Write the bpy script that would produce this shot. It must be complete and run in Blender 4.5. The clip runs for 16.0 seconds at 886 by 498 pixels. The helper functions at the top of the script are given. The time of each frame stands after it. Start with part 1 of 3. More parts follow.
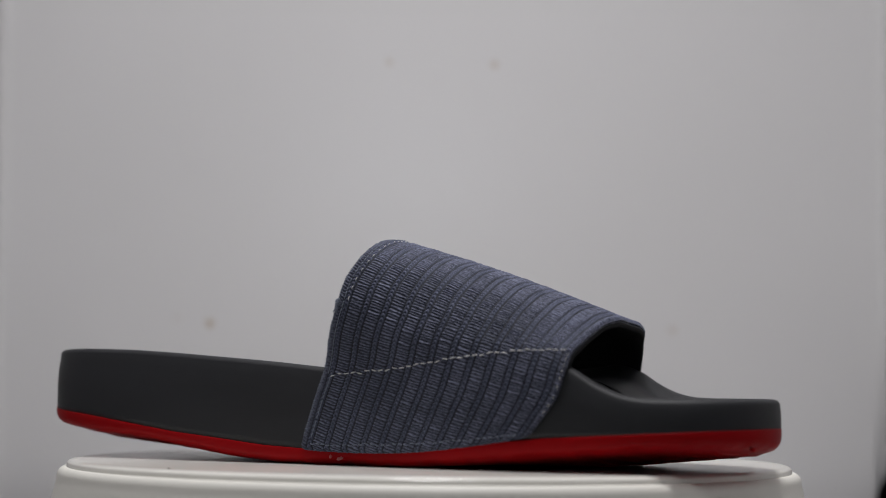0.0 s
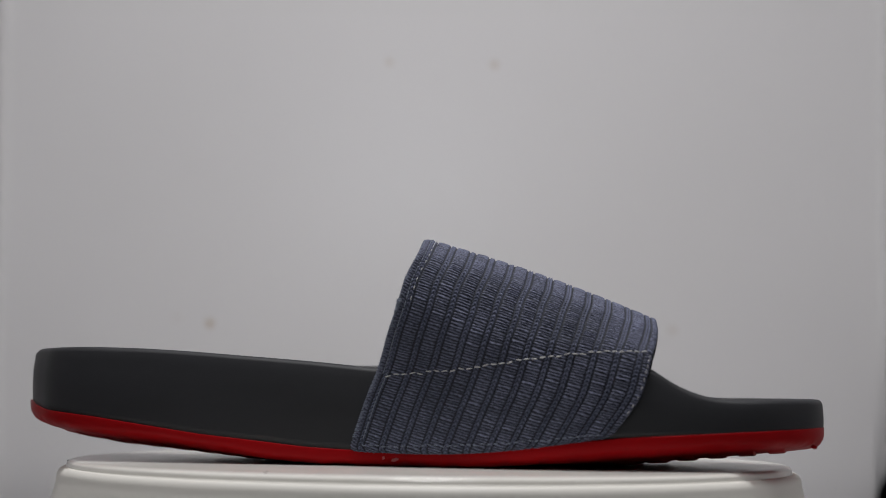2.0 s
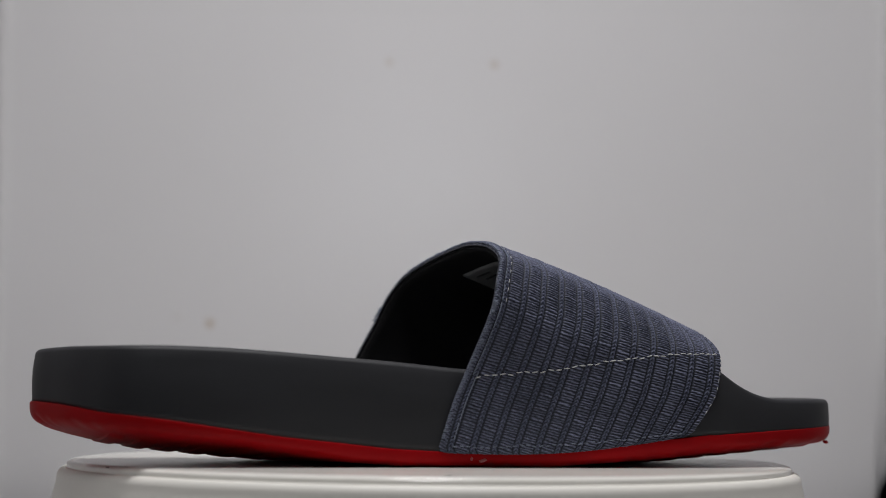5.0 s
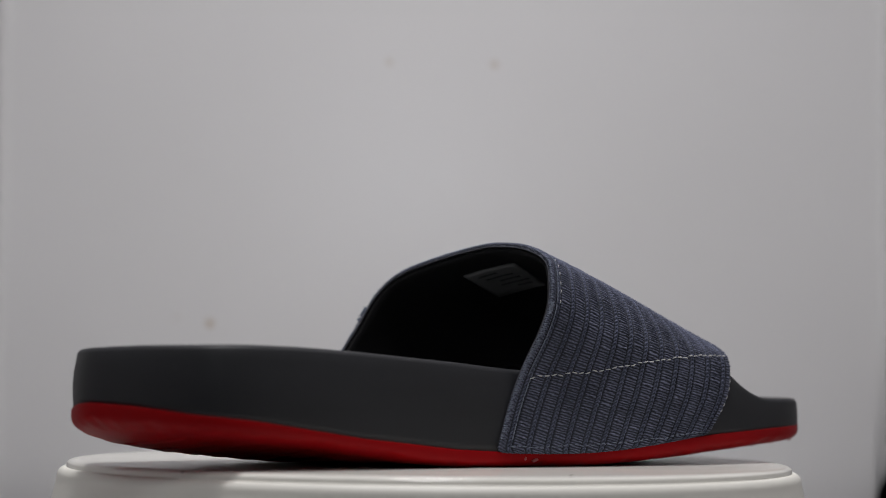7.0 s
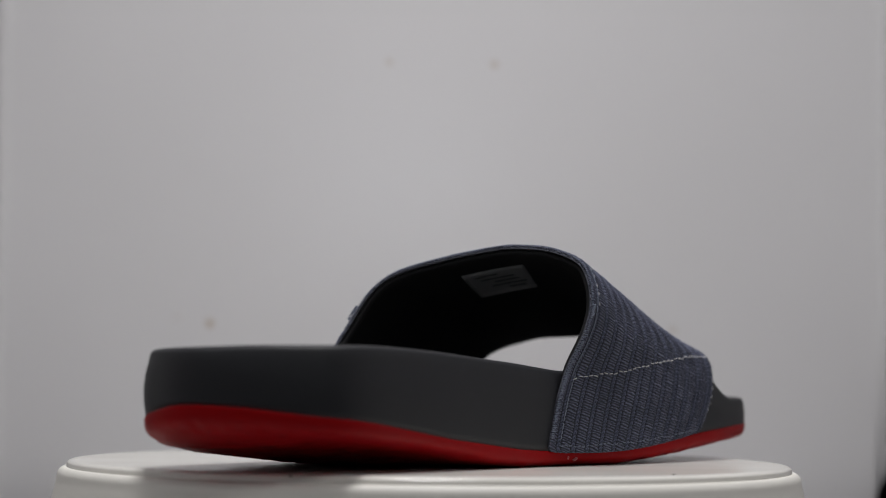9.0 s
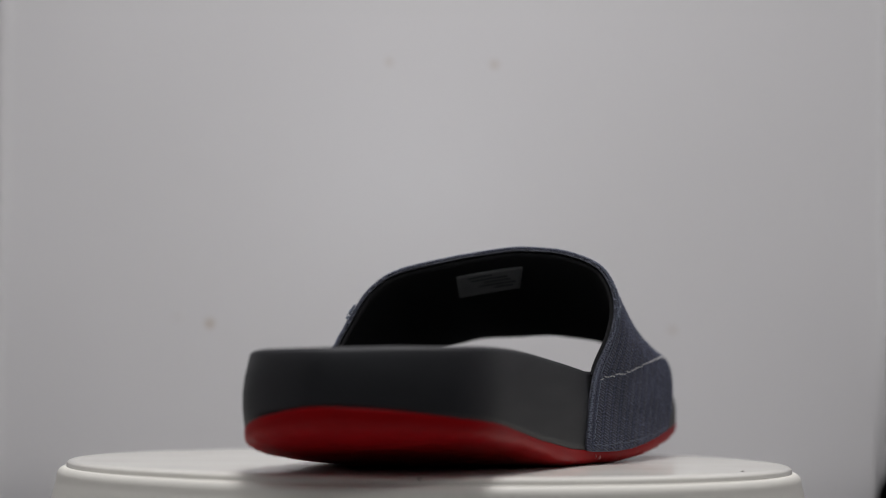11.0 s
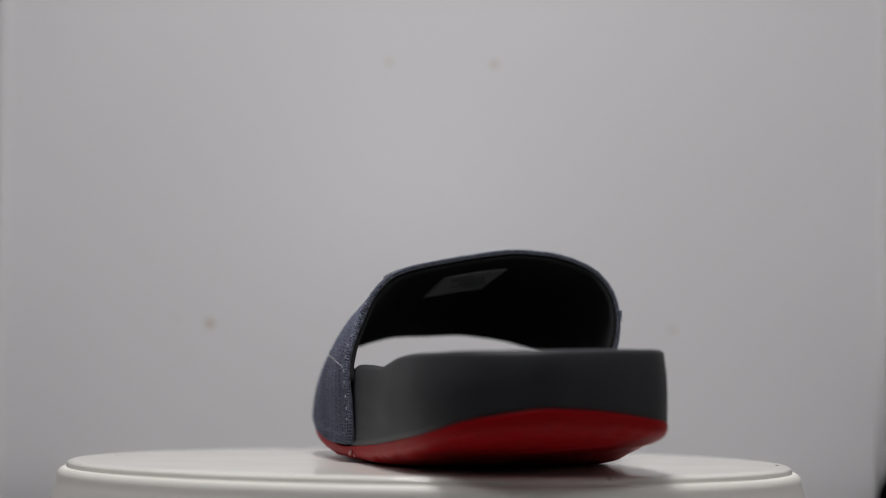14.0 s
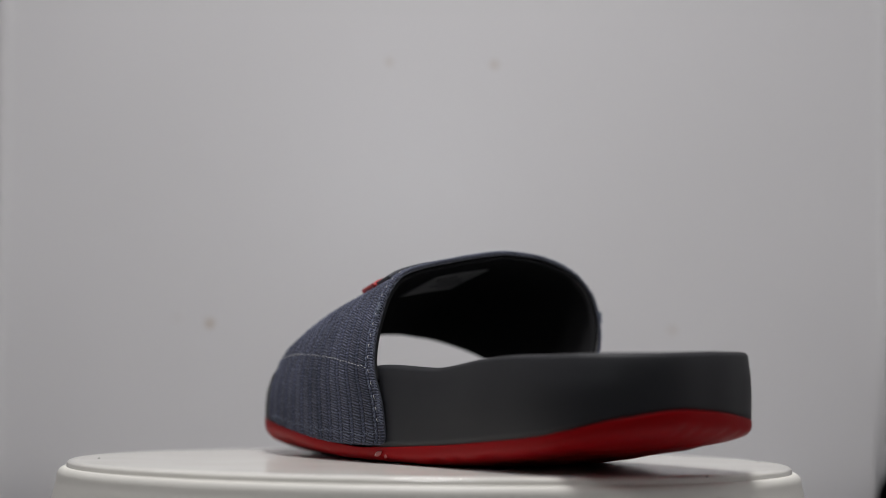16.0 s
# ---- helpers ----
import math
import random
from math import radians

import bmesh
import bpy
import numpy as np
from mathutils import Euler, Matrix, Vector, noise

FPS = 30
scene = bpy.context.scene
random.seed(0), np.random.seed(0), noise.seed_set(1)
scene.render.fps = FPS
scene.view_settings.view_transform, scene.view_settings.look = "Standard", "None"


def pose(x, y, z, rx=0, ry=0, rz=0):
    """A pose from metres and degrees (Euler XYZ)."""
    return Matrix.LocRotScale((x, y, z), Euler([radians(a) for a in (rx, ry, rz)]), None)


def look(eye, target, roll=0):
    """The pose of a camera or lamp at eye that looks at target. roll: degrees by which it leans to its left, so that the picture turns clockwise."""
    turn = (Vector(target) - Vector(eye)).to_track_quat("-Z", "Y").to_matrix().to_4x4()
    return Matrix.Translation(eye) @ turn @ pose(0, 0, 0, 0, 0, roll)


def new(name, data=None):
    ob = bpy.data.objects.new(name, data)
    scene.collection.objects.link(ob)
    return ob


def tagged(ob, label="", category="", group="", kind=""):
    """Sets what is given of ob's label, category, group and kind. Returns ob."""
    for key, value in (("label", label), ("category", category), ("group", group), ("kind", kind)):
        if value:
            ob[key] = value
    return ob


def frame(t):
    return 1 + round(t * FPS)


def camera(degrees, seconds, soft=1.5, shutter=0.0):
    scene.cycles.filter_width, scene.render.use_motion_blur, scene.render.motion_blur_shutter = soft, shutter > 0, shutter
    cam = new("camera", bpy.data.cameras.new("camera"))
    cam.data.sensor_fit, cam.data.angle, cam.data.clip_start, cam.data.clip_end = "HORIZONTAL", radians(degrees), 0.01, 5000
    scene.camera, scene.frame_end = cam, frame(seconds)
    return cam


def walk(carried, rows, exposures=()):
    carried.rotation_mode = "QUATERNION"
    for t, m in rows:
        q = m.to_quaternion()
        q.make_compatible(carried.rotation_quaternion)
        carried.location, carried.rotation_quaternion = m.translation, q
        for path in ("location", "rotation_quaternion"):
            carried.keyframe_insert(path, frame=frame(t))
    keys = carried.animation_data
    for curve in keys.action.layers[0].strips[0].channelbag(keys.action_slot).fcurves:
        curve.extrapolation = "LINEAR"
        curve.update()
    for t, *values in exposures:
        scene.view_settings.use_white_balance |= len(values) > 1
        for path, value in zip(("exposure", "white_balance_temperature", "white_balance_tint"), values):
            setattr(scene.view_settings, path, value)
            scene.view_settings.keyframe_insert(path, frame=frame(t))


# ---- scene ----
# ---- camera and turning ----
cam = camera(25.34, 16.0, soft=0.65)
EYE = Vector((0.0, -0.68025, 0.02613))
AIM = EYE + Vector((0.00554, 0.99765, 0.06833))
walk(cam, [(0.0, look(EYE, AIM, 0.615)), (16.0, look(EYE, AIM, 0.615))])
cam.data.dof.use_dof = True
cam.data.dof.focus_distance = 0.64
cam.data.dof.aperture_fstop = 7.6
START, SPEED = -28.1, 8.804          # the table's turn: degrees at 0 s, degrees a second

# ---- light ----
scene.view_settings.exposure = 0.0
world = bpy.data.worlds.new("room_air")
scene.world = world
world.use_nodes = True
world.node_tree.nodes["Background"].inputs["Color"].default_value = (0.9, 0.95, 1.0, 1)
world.node_tree.nodes["Background"].inputs["Strength"].default_value = 0.05


def area_lamp(name, eye, target, sx, sy, watts, colour):
    data = bpy.data.lights.new(name, "AREA")
    data.shape, data.size, data.size_y, data.energy, data.color = "RECTANGLE", sx, sy, watts, colour
    ob = new(name, data)
    ob.matrix_world = look(eye, target)
    return ob


area_lamp("led_panel_light", (0.0, -0.10, 0.785), (0.0, -0.10, 0.0), 0.16, 0.12, 1.58, (1.0, 0.985, 1.0)).data.spread = math.radians(110)
# unseen fill added in front, high up, to even out the backdrop's brightness
front = area_lamp("front_fill_light", (0.015, -0.45, 0.67), (0.012, 0.25, 0.075), 0.16, 0.12, 0.296, (1.0, 0.985, 1.0))
front.data.spread = math.radians(74)
# small light panel over the camera, whose soft reflection glows in the middle of the backdrop
panel = area_lamp("camera_panel_light", (-0.022, -0.60, 0.205), (-0.022, 0.25, 0.12), 0.15, 0.10, 0.021, (0.93, 0.97, 1.0))
panel.data.spread = math.radians(60)


# ---- materials ----
def material(name, colour, rough=0.5, metal=0.0, vary=0.12, scale=40.0, bump=0.1, bump_scale=900.0, bump_dist=0.0002,
             spec=0.5, coat=0.0, rough_vary=0.1, stretch=(1, 1, 1)):
    m = bpy.data.materials.new(name)
    m.use_nodes = True
    nt = m.node_tree
    b = nt.nodes["Principled BSDF"]
    b.inputs["Roughness"].default_value = rough
    b.inputs["Metallic"].default_value = metal
    b.inputs["Specular IOR Level"].default_value = spec
    b.inputs["Coat Weight"].default_value = coat
    co = nt.nodes.new("ShaderNodeTexCoord")
    n1 = nt.nodes.new("ShaderNodeTexNoise")
    n1.inputs["Scale"].default_value, n1.inputs["Detail"].default_value = scale, 6
    n2 = nt.nodes.new("ShaderNodeTexNoise")
    n2.inputs["Scale"].default_value, n2.inputs["Detail"].default_value = bump_scale, 3
    mp = nt.nodes.new("ShaderNodeMapping")
    mp.inputs["Scale"].default_value = stretch
    nt.links.new(co.outputs["Object"], mp.inputs["Vector"])
    nt.links.new(mp.outputs["Vector"], n1.inputs["Vector"])
    nt.links.new(co.outputs["Object"], n2.inputs["Vector"])
    mixer = nt.nodes.new("ShaderNodeMix")
    mixer.data_type = "RGBA"
    lo = [c * (1 - vary) for c in colour]
    hi = [min(1, c * (1 + vary)) for c in colour]
    mixer.inputs[6].default_value, mixer.inputs[7].default_value = (*lo, 1), (*hi, 1)
    nt.links.new(n1.outputs["Fac"], mixer.inputs[0])
    nt.links.new(mixer.outputs[2], b.inputs["Base Color"])
    rr = nt.nodes.new("ShaderNodeMapRange")
    rr.inputs["To Min"].default_value, rr.inputs["To Max"].default_value = max(0.02, rough - rough_vary), min(1, rough + rough_vary)
    nt.links.new(n1.outputs["Fac"], rr.inputs["Value"])
    nt.links.new(rr.outputs["Result"], b.inputs["Roughness"])
    bp = nt.nodes.new("ShaderNodeBump")
    bp.inputs["Strength"].default_value, bp.inputs["Distance"].default_value = bump, bump_dist
    nt.links.new(n2.outputs["Fac"], bp.inputs["Height"])
    nt.links.new(bp.outputs["Normal"], b.inputs["Normal"])
    return m


def knit_material(name, dark, light):
    """Yarn: flecks stretched along the threads, by the cloth's own millimetres."""
    m = bpy.data.materials.new(name)
    m.use_nodes = True
    nt = m.node_tree
    b = nt.nodes["Principled BSDF"]
    b.inputs["Roughness"].default_value = 0.75
    b.inputs["Specular IOR Level"].default_value = 0.35
    b.inputs["Sheen Weight"].default_value = 0.06
    b.inputs["Sheen Roughness"].default_value = 0.4
    uv = nt.nodes.new("ShaderNodeUVMap")
    mp = nt.nodes.new("ShaderNodeMapping")
    mp.inputs["Scale"].default_value = (3.2, 0.8, 1)
    nt.links.new(uv.outputs["UV"], mp.inputs["Vector"])
    n1 = nt.nodes.new("ShaderNodeTexNoise")
    n1.inputs["Scale"].default_value, n1.inputs["Detail"].default_value = 1.0, 5
    nt.links.new(mp.outputs["Vector"], n1.inputs["Vector"])
    n3 = nt.nodes.new("ShaderNodeTexNoise")
    n3.inputs["Scale"].default_value, n3.inputs["Detail"].default_value = 0.06, 3
    nt.links.new(uv.outputs["UV"], n3.inputs["Vector"])
    add = nt.nodes.new("ShaderNodeMath")
    add.operation = "MULTIPLY_ADD"
    add.inputs[1].default_value, add.inputs[2].default_value = 0.35, 0.0
    nt.links.new(n3.outputs["Fac"], add.inputs[0])
    add2 = nt.nodes.new("ShaderNodeMath")
    add2.operation = "MULTIPLY_ADD"
    add2.inputs[1].default_value = 0.75
    nt.links.new(n1.outputs["Fac"], add2.inputs[0])
    nt.links.new(add.outputs[0], add2.inputs[2])
    ramp = nt.nodes.new("ShaderNodeValToRGB")
    ramp.color_ramp.elements[0].position, ramp.color_ramp.elements[0].color = 0.36, (*dark, 1)
    ramp.color_ramp.elements[1].position, ramp.color_ramp.elements[1].color = 0.74, (*light, 1)
    nt.links.new(add2.outputs[0], ramp.inputs["Fac"])
    # pale cords over a black ground weave; shade in the gaps is coloured in too
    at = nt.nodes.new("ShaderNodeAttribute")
    at.attribute_name = "yarn_shade"
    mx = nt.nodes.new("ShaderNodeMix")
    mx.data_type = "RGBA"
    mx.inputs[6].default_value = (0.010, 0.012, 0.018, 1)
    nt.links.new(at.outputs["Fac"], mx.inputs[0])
    pl = nt.nodes.new("ShaderNodeAttribute")
    pl.attribute_name = "plait"
    half = nt.nodes.new("ShaderNodeMath")
    half.operation = "MULTIPLY"
    half.inputs[1].default_value = 0.30
    nt.links.new(pl.outputs["Fac"], half.inputs[0])
    blue = nt.nodes.new("ShaderNodeMix")
    blue.data_type = "RGBA"
    blue.inputs[7].default_value = (0.062, 0.080, 0.155, 1)
    nt.links.new(half.outputs[0], blue.inputs[0])
    nt.links.new(ramp.outputs["Color"], blue.inputs[6])
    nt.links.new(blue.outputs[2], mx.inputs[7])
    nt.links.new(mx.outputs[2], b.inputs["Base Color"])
    bp = nt.nodes.new("ShaderNodeBump")
    bp.inputs["Strength"].default_value, bp.inputs["Distance"].default_value = 0.3, 0.00025
    nt.links.new(n1.outputs["Fac"], bp.inputs["Height"])
    nt.links.new(bp.outputs["Normal"], b.inputs["Normal"])
    return m


def wall_material(name, colour, spots):
    """Matt white plastic sheet, faintly mottled, with small brown stains at the given places (x, z, radius, strength)."""
    m = material(name, colour, rough=0.27, rough_vary=0.006, vary=0.03, scale=9.0, bump=0.04, bump_scale=300, spec=0.5)
    nt = m.node_tree
    b = nt.nodes["Principled BSDF"]
    base = b.inputs["Base Color"].links[0].from_socket
    geo = nt.nodes.new("ShaderNodeNewGeometry")
    wob = nt.nodes.new("ShaderNodeTexNoise")
    wob.inputs["Scale"].default_value = 160
    for x, z, r, s in spots:
        d = nt.nodes.new("ShaderNodeVectorMath")
        d.operation = "DISTANCE"
        d.inputs[1].default_value = (x, 0.25, z)
        nt.links.new(geo.outputs["Position"], d.inputs[0])
        wm = nt.nodes.new("ShaderNodeMath")
        wm.operation = "MULTIPLY_ADD"
        wm.inputs[1].default_value = r * 1.2
        nt.links.new(wob.outputs["Fac"], wm.inputs[0])
        nt.links.new(d.outputs["Value"], wm.inputs[2])
        mr = nt.nodes.new("ShaderNodeMapRange")
        mr.interpolation_type = "SMOOTHSTEP"
        mr.inputs["From Min"].default_value, mr.inputs["From Max"].default_value = r * 0.5, r * 2.0
        mr.inputs["To Min"].default_value, mr.inputs["To Max"].default_value = s, 0.0
        nt.links.new(wm.outputs[0], mr.inputs["Value"])
        mx = nt.nodes.new("ShaderNodeMix")
        mx.data_type = "RGBA"
        mx.inputs[7].default_value = (0.36, 0.25, 0.14, 1)
        nt.links.new(mr.outputs["Result"], mx.inputs[0])
        nt.links.new(base, mx.inputs[6])
        base = mx.outputs[2]
    nt.links.new(base, b.inputs["Base Color"])
    return m


SPOTS = [(-0.1045, 0.0536, 0.0026, 0.62), (-0.0211, 0.1788, 0.0022, 0.30), (0.0287, 0.1780, 0.0025, 0.38),
         (0.1139, 0.0526, 0.0030, 0.2), (-0.120, 0.056, 0.0028, 0.07)]
M_WALL = wall_material("white_plastic_sheet", (0.62, 0.614, 0.618), SPOTS)
M_ROOM = material("dark_room_paint", (0.13, 0.13, 0.135), rough=0.8, scale=3)
M_TABLE = material("cream_gloss_plastic", (0.73, 0.715, 0.665), rough=0.17, vary=0.012, scale=25, bump=0.0015, bump_scale=200, rough_vary=0.03)
M_BASE = material("cream_satin_plastic", (0.73, 0.715, 0.660), rough=0.52, vary=0.015, scale=25, bump=0.006, bump_scale=300, rough_vary=0.04)
M_FOAM = material("charcoal_foam", (0.0120, 0.0127, 0.0155), rough=0.58, vary=0.45, scale=60, stretch=(0.35, 0.6, 2.2), bump=0.25, bump_scale=2600, bump_dist=0.00012, spec=0.36)
M_RED = material("red_rubber", (0.25, 0.0010, 0.0030), rough=0.5, vary=0.10, scale=60, bump=0.12, bump_scale=1500, spec=0.08)
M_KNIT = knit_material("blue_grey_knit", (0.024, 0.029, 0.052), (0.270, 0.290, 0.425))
M_LINING = material("black_lining", (0.012, 0.012, 0.013), rough=0.9, vary=0.3, scale=300, bump=0.3, bump_scale=3000, spec=0.15)
M_TAG = material("grey_tag", (0.19, 0.195, 0.195), rough=0.5, vary=0.1, scale=200)
M_TAGINK = material("tag_print", (0.03, 0.03, 0.033), rough=0.8)
M_THREAD = material("white_thread", (0.48, 0.48, 0.48), rough=0.7, vary=0.25, scale=400)
M_BLUETHREAD = material("grey_blue_thread", (0.13, 0.15, 0.20), rough=0.7, vary=0.3, scale=400)
M_GLUE = material("dried_glue", (0.33, 0.075, 0.075), rough=0.3, vary=0.3, scale=500)
M_SCUFF = material("dark_mark", (0.005, 0.006, 0.006), rough=0.9, vary=0.1, scale=200, spec=0.1)
M_EMBLEM = material("black_emblem_rubber", (0.02, 0.022, 0.03), rough=0.5)
M_EMBLEMRED = material("red_emblem_rubber", (0.45, 0.012, 0.015), rough=0.45)


# ---- builders ----
def part(name, data, mat, parent=None, label="", smooth=True):
    """Links a bmesh or a (verts, faces) pair as one mesh object under parent."""
    me = bpy.data.meshes.new(name)
    if isinstance(data, bmesh.types.BMesh):
        bmesh.ops.recalc_face_normals(data, faces=data.faces)
        data.to_mesh(me)
        data.free()
    else:
        me.from_pydata([tuple(map(float, v)) for v in data[0]], [], [tuple(map(int, q)) for q in data[1]])
        me.update()
    me.materials.append(mat)
    if smooth:
        me.polygons.foreach_set("use_smooth", [True] * len(me.polygons))
    ob = new(name, me)
    if parent is not None:
        ob.parent = parent
    return tagged(ob, label)


def thing(name, label, category, kind="", group=""):
    return tagged(new(name), label, category, group, kind)


def box_bm(x0, x1, y0, y1, z0, z1, bevel=0.0, segs=2):
    bm = bmesh.new()
    bmesh.ops.create_cube(bm, size=1)
    for v in bm.verts:
        v.co = Vector(((x0 + x1) / 2 + v.co.x * (x1 - x0), (y0 + y1) / 2 + v.co.y * (y1 - y0), (z0 + z1) / 2 + v.co.z * (z1 - z0)))
    if bevel:
        bmesh.ops.bevel(bm, geom=bm.edges[:], offset=bevel, segments=segs, affect="EDGES")
    return bm


def lathe(profile, n=160):
    """A closed turned solid from (radius, z) pairs, top centre first, bottom centre last."""
    verts, faces = [], []
    for r, z in profile:
        for k in range(n):
            a = 2 * math.pi * k / n
            verts.append((r * math.cos(a), r * math.sin(a), z))
    for i in range(len(profile) - 1):
        for k in range(n):
            j = (k + 1) % n
            faces.append((i * n + k, (i + 1) * n + k, (i + 1) * n + j, i * n + j))
    faces.append(tuple(range(n)))
    faces.append(tuple(range((len(profile) - 1) * n, len(profile) * n))[::-1])
    return verts, faces


def curve_table(keys, u):
    """Smooth curve through keys (u, x, y, z in millimetres) at the values u, in metres."""
    k = np.array(keys, float)
    out = np.empty((len(u), k.shape[1] - 1))
    t, p = k[:, 0], k[:, 1:]
    slope = np.empty_like(p)
    slope[1:-1] = (p[2:] - p[:-2]) / (t[2:] - t[:-2])[:, None]
    slope[0], slope[-1] = (p[1] - p[0]) / (t[1] - t[0]), (p[-1] - p[-2]) / (t[-1] - t[-2])
    i = np.clip(np.searchsorted(t, u, side="right") - 1, 0, len(t) - 2)
    w = (t[i + 1] - t[i])[:, None]
    s = ((u - t[i])[:, None]) / w
    out = ((2 * s**3 - 3 * s**2 + 1) * p[i] + (s**3 - 2 * s**2 + s) * w * slope[i] + (-2 * s**3 + 3 * s**2) * p[i + 1] + (s**3 - s**2) * w * slope[i + 1])
    return out / 1000


# ---- photo box ----
BACK, WX0, WX1, TOP, FRONT, FLOOR = 0.25, -0.2050, 0.2148, 0.80, -0.32, -0.092


def cove():
    """One white sheet bent round the back and both sides, with curved lower corners at the back bends; 3 mm thick."""
    rad, path = 0.006, []
    ys = [FRONT + (BACK - rad - FRONT) * k / 40 for k in range(41)]
    path += [(WX0, y, "side") for y in ys[:-1]]
    for k in range(9):
        a = math.pi / 2 * k / 8
        path.append((WX0 + rad - rad * math.cos(a), BACK - rad + rad * math.sin(a), "bend"))
    path += [(WX0 + rad + (WX1 - WX0 - 2 * rad) * k / 24, BACK, "back") for k in range(1, 24)]
    for k in range(9):
        a = math.pi / 2 * k / 8
        path.append((WX1 - rad + rad * math.sin(a), BACK - rad + rad * math.cos(a), "bend"))
    path += [(WX1, y, "side") for y in ys[:-1][::-1]]
    n, rows = len(path), 12
    verts, faces = [], []
    for thick in (0.0, 0.003):
        for i, (x, y, _) in enumerate(path):
            x0, y0, _ = path[max(0, i - 1)]
            x1, y1, _ = path[min(n - 1, i + 1)]
            tx, ty = x1 - x0, y1 - y0
            ln = math.hypot(tx, ty)
            ox, oy = -ty / ln * thick, tx / ln * thick
            # the lower edge lifts towards the front where the sheet is cut round
            s = min(1.0, max(0.0, BACK - y - 0.004) / 0.012)
            low = FLOOR + 0.001 + (-0.013 - FLOOR) * s ** 0.55 * min(1.0, max(0.0, (y - 0.180) / 0.03))
            if x > 0:
                low = max(low, float(np.interp(x, (WX1 - 0.006, WX1 - 0.0048, WX1 - 0.0037, WX1 - 0.0018, WX1 - 0.001), (FLOOR + 0.001, -0.0250, -0.0205, -0.0150, -0.012))) if y > 0.2 else low)
            for j in range(rows):
                verts.append((x + ox, y + oy, low + (TOP - low) * j / (rows - 1)))
    m = n * rows
    for i in range(n - 1):
        for j in range(rows - 1):
            a = i * rows + j
            b = a + rows
            faces.append((a, a + 1, b + 1, b))
            faces.append((m + a, m + b, m + b + 1, m + a + 1))
    for i in range(n - 1):
        for j in (0, rows - 1):
            a = i * rows + j
            faces.append((a, a + rows, m + a + rows, m + a))
    return verts, faces


backdrop = part("backdrop", cove(), M_WALL)
tagged(backdrop, "plain white plastic sheet bent round as photo backdrop, faint brown stains", "backdrop", kind="structure")
floor = part("floor", box_bm(WX0 + 0.002, WX1 - 0.002, FRONT, BACK - 0.002, FLOOR - 0.01, FLOOR), M_WALL, smooth=False)
tagged(floor, "plain white plastic floor of the photo box", "floor", kind="structure")
ceiling = part("ceiling", box_bm(WX0 - 0.01, WX1 + 0.01, FRONT, BACK + 0.01, TOP + 0.001, TOP + 0.006), M_WALL, smooth=False)
tagged(ceiling, "white plastic top of the photo box", "ceiling", kind="structure")

room = []
for nm, b in (("wall_north", (-0.95, 0.95, 0.8, 0.85, -0.5, 1.3)), ("wall_south", (-0.95, 0.95, -1.35, -1.3, -0.5, 1.3)),
              ("wall_west", (-1.0, -0.95, -1.3, 0.8, -0.5, 1.3)), ("wall_east", (0.95, 1.0, -1.3, 0.8, -0.5, 1.3)),
              ("room_floor", (-0.95, 0.95, -1.3, 0.8, -0.55, -0.5)), ("room_ceiling", (-0.95, 0.95, -1.3, 0.8, 1.3, 1.35))):
    room.append(tagged(part(nm, box_bm(*b), M_ROOM, smooth=False), "plain dark painted surface of the room", nm.split("_")[0], kind="structure"))

# ---- turntable ----
turntable = thing("turntable", "round cream glossy plastic turntable with stepped rounded rim", "turntable")
R1, R2 = 0.1225, 0.1250
prof = [(0.0005, 0.0), (0.06, 0.0), (R1 - 0.0034, 0.0)]
for k in range(1, 9):
    a = math.pi / 2 * k / 8
    prof.append((R1 - 0.0034 + 0.0034 * math.sin(a), -0.0013 + 0.0013 * math.cos(a)))
prof += [(R1 + 0.0001, -0.0022), (R1 + 0.0002, -0.0030), (0.0005, -0.0030)]
platter = part("platter", lathe(prof, 220), M_TABLE, turntable, "smooth raised cream disc")
prof = [(0.0005, -0.0034), (R1 - 0.0012, -0.0034), (R1 - 0.0011, -0.0024), (R1 + 0.0004, -0.0024)]
for k in range(0, 9):
    a = math.pi / 2 * k / 8
    prof.append((R2 - 0.0019 + 0.0026 * math.sin(a), -0.0054 + 0.0030 * math.cos(a)))
prof += [(R2 + 0.0010, -0.0075), (R2 + 0.0024, -0.0130), (R2 + 0.0036, -0.0210), (R2 + 0.0050, -0.0400), (R2 + 0.0055, -0.0840), (R2 + 0.003, -0.0895), (0.0005, -0.0900)]
base = part("base", lathe(prof, 220), M_BASE, turntable, "wider cream rim below the disc")
for k in range(4):
    a = math.pi / 4 + k * math.pi / 2
    part("foot", box_bm(0.09 * math.cos(a) - 0.008, 0.09 * math.cos(a) + 0.008, 0.09 * math.sin(a) - 0.008, 0.09 * math.sin(a) + 0.008, FLOOR, -0.0898, 0.0006),
         M_SCUFF, turntable, "black rubber foot")

